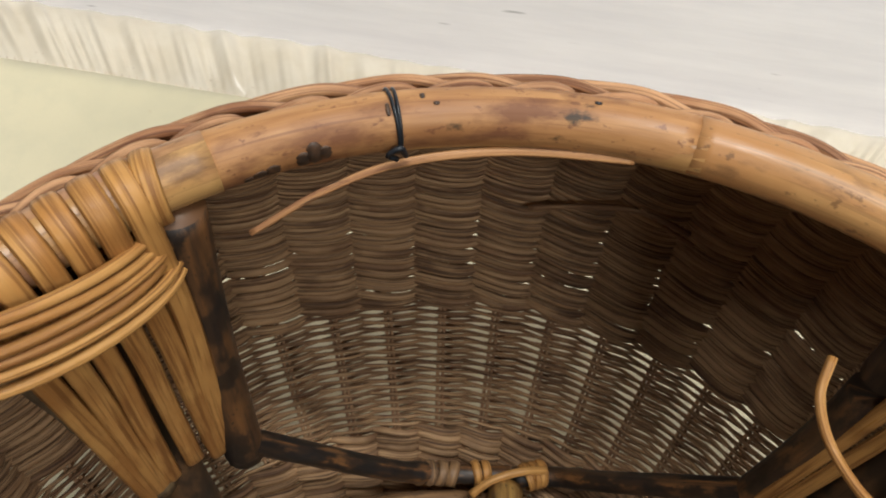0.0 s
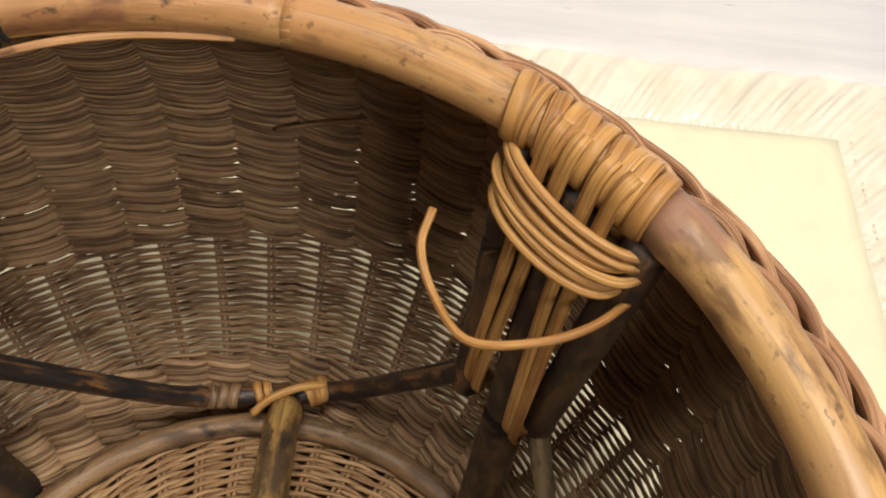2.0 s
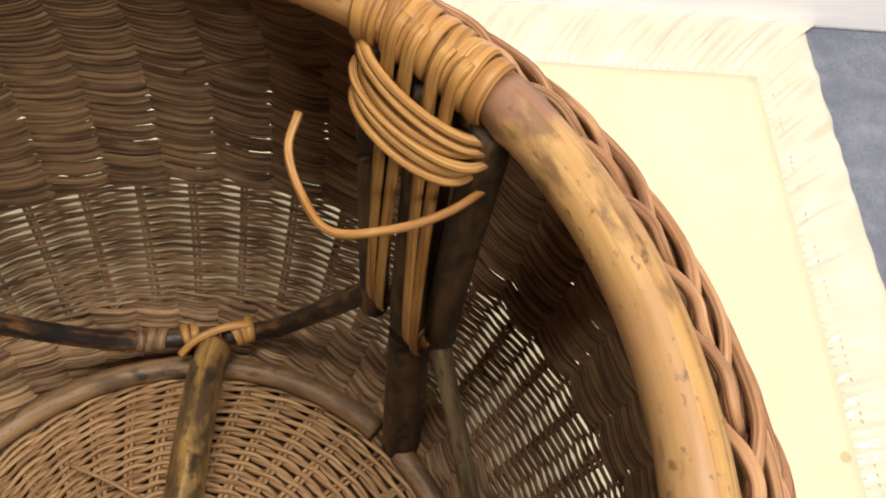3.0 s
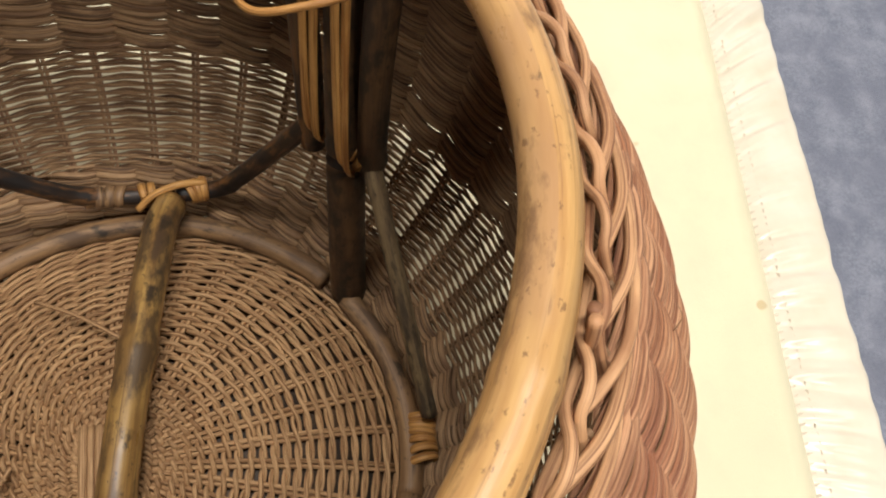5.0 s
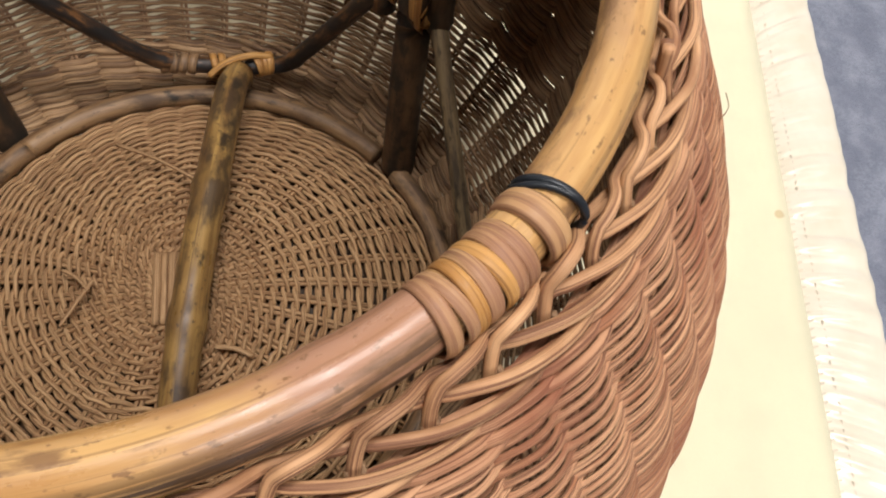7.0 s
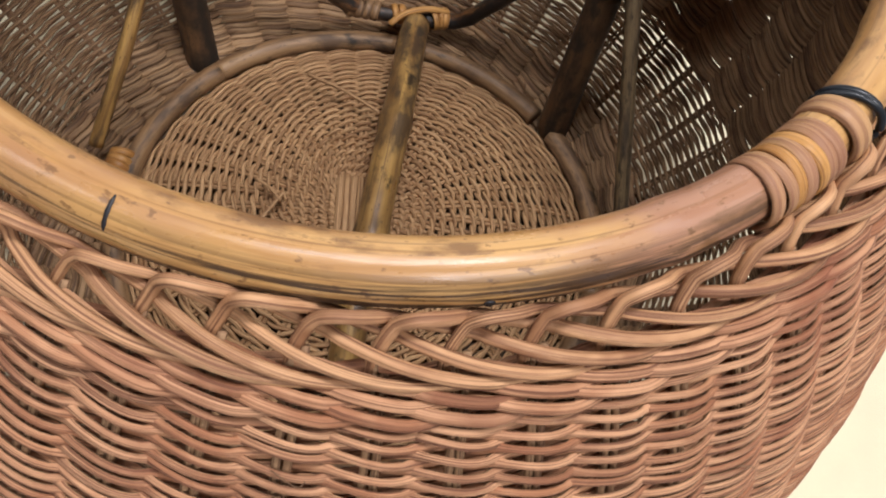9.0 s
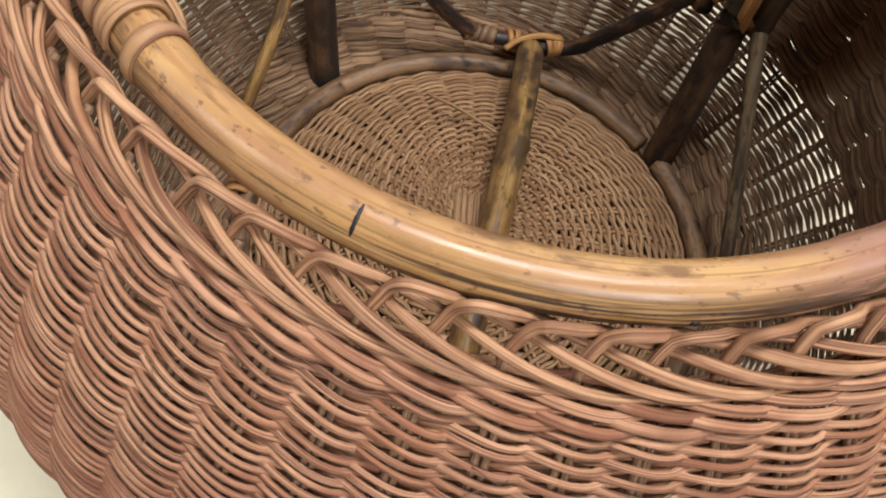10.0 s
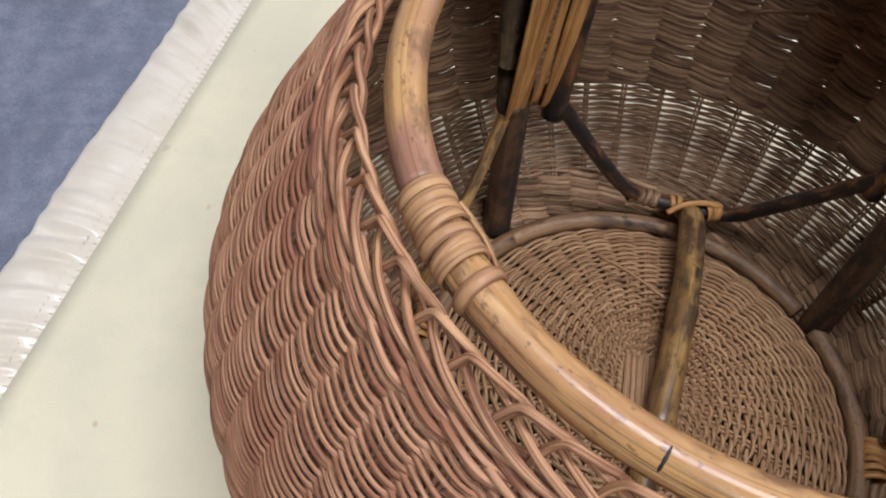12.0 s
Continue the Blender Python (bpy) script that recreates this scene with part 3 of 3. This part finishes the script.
base = attach("base", base_strand(0.0, 0.0, 0.0017, 3), basket, "domed woven base, pale tan")
ROUNDS = 23
for n in range(ROUNDS):
    for phase in (0.0, math.pi):
        if n or phase:
            attach("base_weaver", base_strand((n / (ROUNDS - 1)) ** 0.97, phase, 0.0016, 700 + 2 * n + (phase > 1)), base)
for n in range(BASE_STAKES):
    th = 2 * math.pi * n / BASE_STAKES
    ks = np.linspace(0, 1, 14)
    for off in (-0.0016, 0.0016):
        rr = base_round(th, ks)
        x = BX - 0.006 * (1 - ks) + rr * math.cos(th) - off * math.sin(th)
        y = BY - 0.006 * (1 - ks) + rr * math.sin(th) + off * math.cos(th)
        attach("base_stake", tube("base_stake", base_point(x, y), 0.0015, BASE_WEAVE, 6), base)
for k in range(6):
    x = BX - 0.006 + (k - 2.5) * 0.0046
    attach("slath_stick", tube("slath_stick", base_point(np.full(10, x), BY - 0.006 + np.linspace(-0.024, 0.024, 10), 0.0042), 0.0026, BASE_WEAVE, 8, flat=0.6), base)

# an added dark sheet stands for the shade in the base's open weave
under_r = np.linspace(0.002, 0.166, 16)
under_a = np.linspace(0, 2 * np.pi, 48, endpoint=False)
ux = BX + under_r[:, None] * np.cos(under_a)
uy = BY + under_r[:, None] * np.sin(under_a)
attach("base_lining", grid_mesh("base_lining", base_point(ux, uy, -0.0068), under_r, under_a / (2 * np.pi), POST, caps=True), base, "added dark brown sheet that shades the weave's gaps")

# ---- inner frame ----
def rod(name, points, radius, material, label="", count=40, nodes=(), taper=1.0, sides=16):
    line = smooth_line(points, count)
    t = np.linspace(0, 1, count)
    rad = radius * (1 + (taper - 1) * t)
    for nd in nodes:
        rad = rad + radius * 0.14 * np.exp(-(((t - nd) / 0.02) ** 2))
    return attach(name, tube(name, line, rad, material, sides), basket, label)


def low_ring(a0, a1, label):
    line, ang = ring_line(a0, a1, r=0.171, z=0.026, cx=BX, cy=BY)
    return attach("foot_ring", tube("foot_ring", line, 0.0078, LOWRING, 12), basket, label)


low_ring(40, 84, "grey-brown rattan ring round the base")
low_ring(84, 133, "grey-brown rattan ring round the base")
low_ring(133, 172, "grey-brown rattan ring round the base")
low_ring(172, 345, "grey-brown rattan ring round the base")
low_ring(345, 393, "grey-brown rattan ring round the base")

rod("cross_pole", [(0.061, 0.124, 0.048), (0.057, 0.095, 0.066), (0.049, 0.03, 0.080), (0.036, -0.06, 0.084), (0.024, -0.14, 0.066), (0.016, -0.205, 0.034)], 0.0108, OLIVE, "glossy mottled brown bamboo pole", 60, (0.36, 0.62))
# brace branches
rod("brace", [(0.066, 0.134, 0.046), (0.094, 0.134, 0.048), (0.112, 0.124, 0.076), (0.162, 0.094, 0.172)], 0.0062, DARK, "charred dark brace rod", 40, (0.25,))
rod("brace", [(0.064, 0.135, 0.046), (0.02, 0.135, 0.050), (-0.012, 0.130, 0.074), (-0.076, 0.117, 0.164)], 0.0062, DARK, "charred dark brace rod", 40, (0.3,))


def lashing(center, direction, radius, count, step, material, width=0.0028, name="lashing"):
    d = np.array(direction, float)
    d /= np.linalg.norm(d)
    a = np.cross(d, (0, 0, 1.0))
    a = a / np.linalg.norm(a) if np.linalg.norm(a) > 0.1 else np.array([1.0, 0, 0])
    b = np.cross(d, a)
    for k in range(count):
        ph = np.linspace(0, 2 * np.pi, 20, endpoint=False)
        c = np.array(center, float) + d * step * (k - (count - 1) / 2)
        ring = c + radius * (np.cos(ph)[:, None] * a + np.sin(ph)[:, None] * b) + (0.0015 * np.cos(ph + k))[:, None] * d
        attach(name, tube(name, ring, width, material, 8, flat=0.4, up=(ring - c) / radius, closed=True), basket)


lashing((0.046, 0.136, 0.047), (1, 0.02, 0), 0.0070, 2, 0.005, CANE)
lashing((0.079, 0.135, 0.047), (1, 0.25, 0), 0.0078, 3, 0.0042, CANE)
lashing((0.018, 0.135, 0.05), (1, 0, -0.1), 0.0066, 4, 0.007, LOWRING, 0.0034)
rod("lashing", [(0.040, 0.122, 0.050), (0.052, 0.129, 0.056), (0.070, 0.134, 0.058), (0.086, 0.136, 0.054)], 0.0026, CANE, "", 20)

# posts
rod("post", [(0.175, 0.055, 0.022), (0.176, 0.066, 0.12), (0.178, 0.080, 0.22), (0.181, 0.090, 0.332)], 0.0125, POST, "dark brown thick rattan post", 40, taper=0.75)
rod("post", [(-0.103, 0.092, 0.018), (-0.106, 0.101, 0.12), (-0.108, 0.111, 0.22), (-0.105, 0.112, 0.332)], 0.0125, POST, "dark brown thick rattan post", 40, taper=0.75)
rod("side_rod", [(0.161, 0.095, 0.150), (0.161, 0.098, 0.25), (0.162, 0.110, 0.333)], 0.0076, DARK, "charred dark rod", 24)
rod("side_rod", [(0.190, 0.065, 0.165), (0.191, 0.064, 0.25), (0.196, 0.068, 0.333)], 0.0080, POST, "dark brown rod", 24, (0.04,))
rod("side_rod", [(-0.078, 0.116, 0.150), (-0.076, 0.126, 0.25), (-0.071, 0.133, 0.333)], 0.0095, DARK, "charred black and orange rod", 24)
rod("side_rod", [(-0.111, 0.096, 0.165), (-0.119, 0.102, 0.23), (-0.123, 0.098, 0.333)], 0.0085, STRUT, "grey mottled rod", 24, (0.05, 0.42))
rod("strut", [(0.189, 0.064, 0.174), (0.200, 0.012, 0.115), (0.213, -0.048, 0.046)], 0.0052, STRUT, "thin mottled rattan strut", 30, (0.08,))
rod("strut", [(-0.111, 0.098, 0.174), (-0.130, 0.05, 0.11), (-0.158, -0.008, 0.046)], 0.0050, OLIVE, "thin olive rattan strut", 30, (0.05,))
lashing((0.208, -0.058, 0.030), (0.1, 1, 0), 0.0085, 6, 0.0055, CANE)
lashing((-0.146, -0.018, 0.030), (0.15, 1, 0), 0.0085, 6, 0.0055, CANE)


def ring_point(angle, r, z):
    a = math.radians(angle)
    return np.array([RX + r * math.cos(a), RY + r * math.sin(a), z])


def cane_band(angle, half_along, half_in, tilt, turns, drop, inward, r_mid, z_top):
    """Round cane turned about the rods under the rim, each turn lower and further in than the last."""
    a = math.radians(angle)
    er, et = np.array([math.cos(a), math.sin(a), 0]), np.array([-math.sin(a), math.cos(a), 0])
    for k in range(turns):
        ph = np.linspace(0, 2 * np.pi, 40, endpoint=False)
        mid = ring_point(angle, r_mid - inward * k, z_top - drop * k)
        wide = half_along + 0.0022 * math.sin(k * 2.4 + angle) - 0.0004 * k
        line = mid + wide * np.cos(ph)[:, None] * et - (np.where(np.sin(ph) > 0, half_in, 0.004) * np.sign(np.sin(ph)) * np.abs(np.sin(ph)) ** 0.75)[:, None] * er
        line[:, 2] += (tilt + 0.0016 * math.sin(k * 1.9)) * np.cos(ph) * (1 - 0.08 * k) - np.where(np.sin(ph) > 0, 0.002 * np.sin(ph), -0.016 * np.sin(ph)) + 0.0005 * math.sin(k * 2.1)
        attach("cane_band", tube("cane_band", line, 0.0019 + 0.0001 * math.sin(k * 3), CANE, 8, closed=True), basket)


def strip_up(line, angle):
    """Away from the rim's middle while the strip lies on it, inward below it."""
    c = ring_point(angle, RR, RZ)
    a = math.radians(angle)
    away = line - c
    away /= np.linalg.norm(away, axis=1)[:, None]
    k = np.clip((RZ - 0.004 - line[:, 2]) / 0.02, 0, 1)[:, None]
    return away * (1 - k) + np.array([-math.cos(a), -math.sin(a), 0.0]) * k


def cane_strip(angle, low, side, wide=0.0030, over=False):
    """A flat strip hung from the rim, turned up behind the rods at its foot."""
    a = math.radians(angle)
    er, et = np.array([math.cos(a), math.sin(a), 0]), np.array([-math.sin(a), math.cos(a), 0])
    lo = np.array(low) + et * side - er * 0.004
    top = ring_point(angle, RR - 0.0112, 0.343)
    first = [ring_point(angle, RR - 0.004, 0.3518)]
    if over:
        first = [ring_point(angle, RR + 0.0104 * math.cos(p), RZ + 0.0104 * math.sin(p)) for p in (-0.7, 0.0, 0.7, 1.3, 1.9)]
        top = ring_point(angle, RR - 0.0104, 0.342)
    line = smooth_line([*first, top, ring_point(angle, RR - 0.014, 0.318) * 0.8 + lo * 0.2, top * 0.4 + lo * 0.6 - er * 0.002, lo + (0, 0, 0.012), lo + er * 0.004 - (0, 0, 0.003), lo + er * 0.012 + (0, 0, 0.006)], 48)
    attach("cane_strip", tube("cane_strip", line, wide, CANE, 8, flat=0.3, up=strip_up(line, angle)), basket)


cane_band(38.0, 0.0295, 0.0140, 0.003, 6, 0.0036, 0.0016, 0.189, 0.3335)
for angle, low, side in ((42.5, (0.163, 0.089, 0.170), 0.003), (40.0, (0.163, 0.089, 0.166), -0.003), (36.5, (0.177, 0.060, 0.176), 0.003), (34.0, (0.177, 0.060, 0.172), -0.002)):
    cane_strip(angle, low, side)
cane_band(135.5, 0.0405, 0.0190, 0.013, 6, 0.0045, 0.0012, 0.194, 0.3440)
for angle, low, side in ((125.5, (-0.086, 0.113, 0.168), -0.004), (128.3, (-0.086, 0.113, 0.164), 0.002), (131.2, (-0.098, 0.104, 0.172), -0.003), (134.2, (-0.106, 0.097, 0.170), -0.002), (137.2, (-0.108, 0.095, 0.166), 0.002), (140.2, (-0.110, 0.094, 0.164), 0.005)):
    cane_strip(angle, low, side, 0.0041, True)

rod("loose_cane", [(0.133, 0.1, 0.307), (0.128, 0.088, 0.302), (0.131, 0.072, 0.297), (0.140, 0.053, 0.300), (0.161, 0.048, 0.306), (0.180, 0.052, 0.307), (0.197, 0.062, 0.306)], 0.0017, CANE, "loose curled end of binding cane", 40, sides=8)


def wire_loop(angle, tube_r, radius, name="wire_tie", lean=0.0, z=RZ):
    a = math.radians(angle)
    er, et = np.array([math.cos(a), math.sin(a), 0]), np.array([-math.sin(a), math.cos(a), 0])
    ph = np.linspace(0, 2 * np.pi, 28, endpoint=False)
    c = np.array([RX + RR * er[0], RY + RR * er[1], z])
    line = c + tube_r * (np.cos(ph)[:, None] * er + np.sin(ph)[:, None] * np.array([0, 0, 1.0])) + (lean * np.cos(ph))[:, None] * et
    return attach(name, tube(name, line, radius, WIRE, 8, closed=True), basket, "black wire tie")


wire_loop(-42.2, 0.0108, 0.0014, lean=0.002)
wire_loop(-42.6, 0.0107, 0.0012, lean=0.004)
wire_loop(101.0, 0.0098, 0.0006, lean=0.0002)
wire_loop(101.45, 0.0099, 0.0006, lean=0.0010)
# tail of the twisted wire and its knot
rod("wire_tie", [ring_point(101.5, RR - 0.0112, 0.336), ring_point(102.4, RR - 0.0118, 0.339), ring_point(101.2, RR - 0.012, 0.342), ring_point(100.6, RR - 0.0112, 0.337)], 0.0010, WIRE, "", 20, sides=6)
# long strip peeled off the splice
peel = smooth_line([ring_point(78, RR - 0.0090, 0.3372), ring_point(90, RR - 0.0096, 0.3352), ring_point(101, RR - 0.0102, 0.3325), ring_point(109, RR - 0.0108, 0.326), ring_point(117, RR - 0.0110, 0.316)], 50)
attach("peeled_strip", tube("peeled_strip", peel, 0.0020 * np.linspace(1, 0.55, 50), SHAVED, 8, flat=0.3, up=(0, -0.6, 0.8)), basket, "reddish strip peeled off the rim")
rod("loose_cane", [ring_point(213, 0.1820, 0.346), ring_point(216, 0.1785, 0.341), ring_point(220, 0.1775, 0.336), ring_point(223, 0.1830, 0.332)], 0.0012, PALE_CANE, "sprung loop of binding cane", 24, sides=6)
rod("loose_cane", [ring_point(216, 0.1815, 0.347), ring_point(219, 0.1795, 0.343), ring_point(222.5, 0.1800, 0.337), ring_point(224.5, 0.1840, 0.333)], 0.0010, PALE_CANE, "sprung loop of binding cane", 24, sides=6)
# a sprung weaver on the inner side of the wall and broken twigs on the base
rod("sprung_weaver", [(0.066, 0.252, 0.168), (0.096, 0.243, 0.183), (0.120, 0.232, 0.195), (0.146, 0.222, 0.190)], 0.0017, STAKE, "sprung piece of weaver", 24, sides=6)
rod("sprung_weaver", [(0.118, 0.231, 0.200), (0.134, 0.228, 0.187), (0.150, 0.220, 0.182)], 0.0013, STAKE, "sprung piece of weaver", 16, sides=6)
for p, q, thick in (((-0.018, 0.055, 0.064), (0.034, 0.020, 0.075), 0.0014), ((-0.062, 0.059, 0.050), (-0.046, 0.074, 0.047), 0.0015), ((-0.044, -0.038, 0.068), (-0.027, -0.054, 0.070), 0.0012), ((-0.043, -0.074, 0.066), (-0.025, -0.047, 0.070), 0.0012), ((0.047, -0.095, 0.069), (0.068, -0.101, 0.064), 0.0016), ((-0.019, -0.141, 0.054), (0.002, -0.138, 0.055), 0.0015)):
    mid = (np.array(p) + np.array(q)) / 2 + (0.001, 0.0015, 0.0006)
    rod("broken_end", [p, mid, q], thick, BASE_WEAVE, "broken end of a base weaver", 12, sides=6)


def rim_mark(angle, p0, p1, radius, wide, material=INK, label="black pen stroke"):
    """A pen stroke or knot on the rim's skin, from one turn of its section to another."""
    a = math.radians(angle)
    er = np.array([math.cos(a), math.sin(a), 0])
    ph = np.radians(np.linspace(p0, p1, 10))
    c = ring_point(angle, RR + 0.0012 * math.sin(3 * a + 1), RZ)
    line = c + radius * (np.cos(ph)[:, None] * er + np.sin(ph)[:, None] * np.array([0, 0, 1.0]))
    up = (line - c) / radius
    attach("rim_mark", tube("rim_mark", line, wide * np.array([0.3, 0.8, 1.1, 0.9, 1.0, 1.15, 0.9, 1.0, 0.7, 0.3]), material, 6, flat=0.25 if wide < 0.0018 else 0.07, up=up), basket, label)


rim_mark(249.3, 28, 88, 0.0097, 0.0007)
rim_mark(277.5, -8, 8, 0.0097, 0.0016)
rim_mark(82.5, 84, 92, 0.0094, 0.0012)
# scorched patches beside the splice and a dark knot on the lashed side
for angle, p0, p1, wide in ((108.2, 158, 190, 0.0020), (109.2, 146, 198, 0.0026), (110.3, 162, 200, 0.0024), (113.2, 174, 204, 0.0024), (114.4, 180, 206, 0.0026), (115.5, 188, 208, 0.0020), (101.9, 96, 122, 0.0008), (98.6, 78, 92, 0.0009), (97.4, 100, 108, 0.0010)):
    rim_mark(angle, p0, p1, 0.0094, wide, SCORCH, "scorched patch")
# cut ends of stakes and loose fibres
for a0, h in ((-22.0, 0.344), (-23.4, 0.347), (75.0, 0.337)):
    rod("stake_end", [ring_point(a0, 0.2085, 0.320), ring_point(a0 + 0.3, 0.2075, 0.334), ring_point(a0 + 0.8, 0.2055, h)], 0.0021, BORDER, "cut end of a stake", 12, sides=8)
rod("fibre", [(0.153, 0.080, 0.016), (0.152, 0.082, 0.026), (0.150, 0.085, 0.040)], 0.0009, STAKE, "frayed upright fibre", 10, sides=6)
rng = np.random.default_rng(77)
for k in range(26):
    th, rn = rng.uniform(0, 2 * np.pi), rng.uniform(TOP * 0.5, TOP * 0.93)
    p = wall_point(np.array([rn]), np.array([th]), 0.004)[0]
    q = wall_point(np.array([rn + rng.uniform(-0.004, 0.012)]), np.array([th + rng.uniform(0.02, 0.05)]), rng.uniform(0.006, 0.014))[0]
    rod("fibre", [p, (p + q) / 2 + rng.normal(0, 0.002, 3), q], 0.00022, STAKE, "", 8, sides=4)
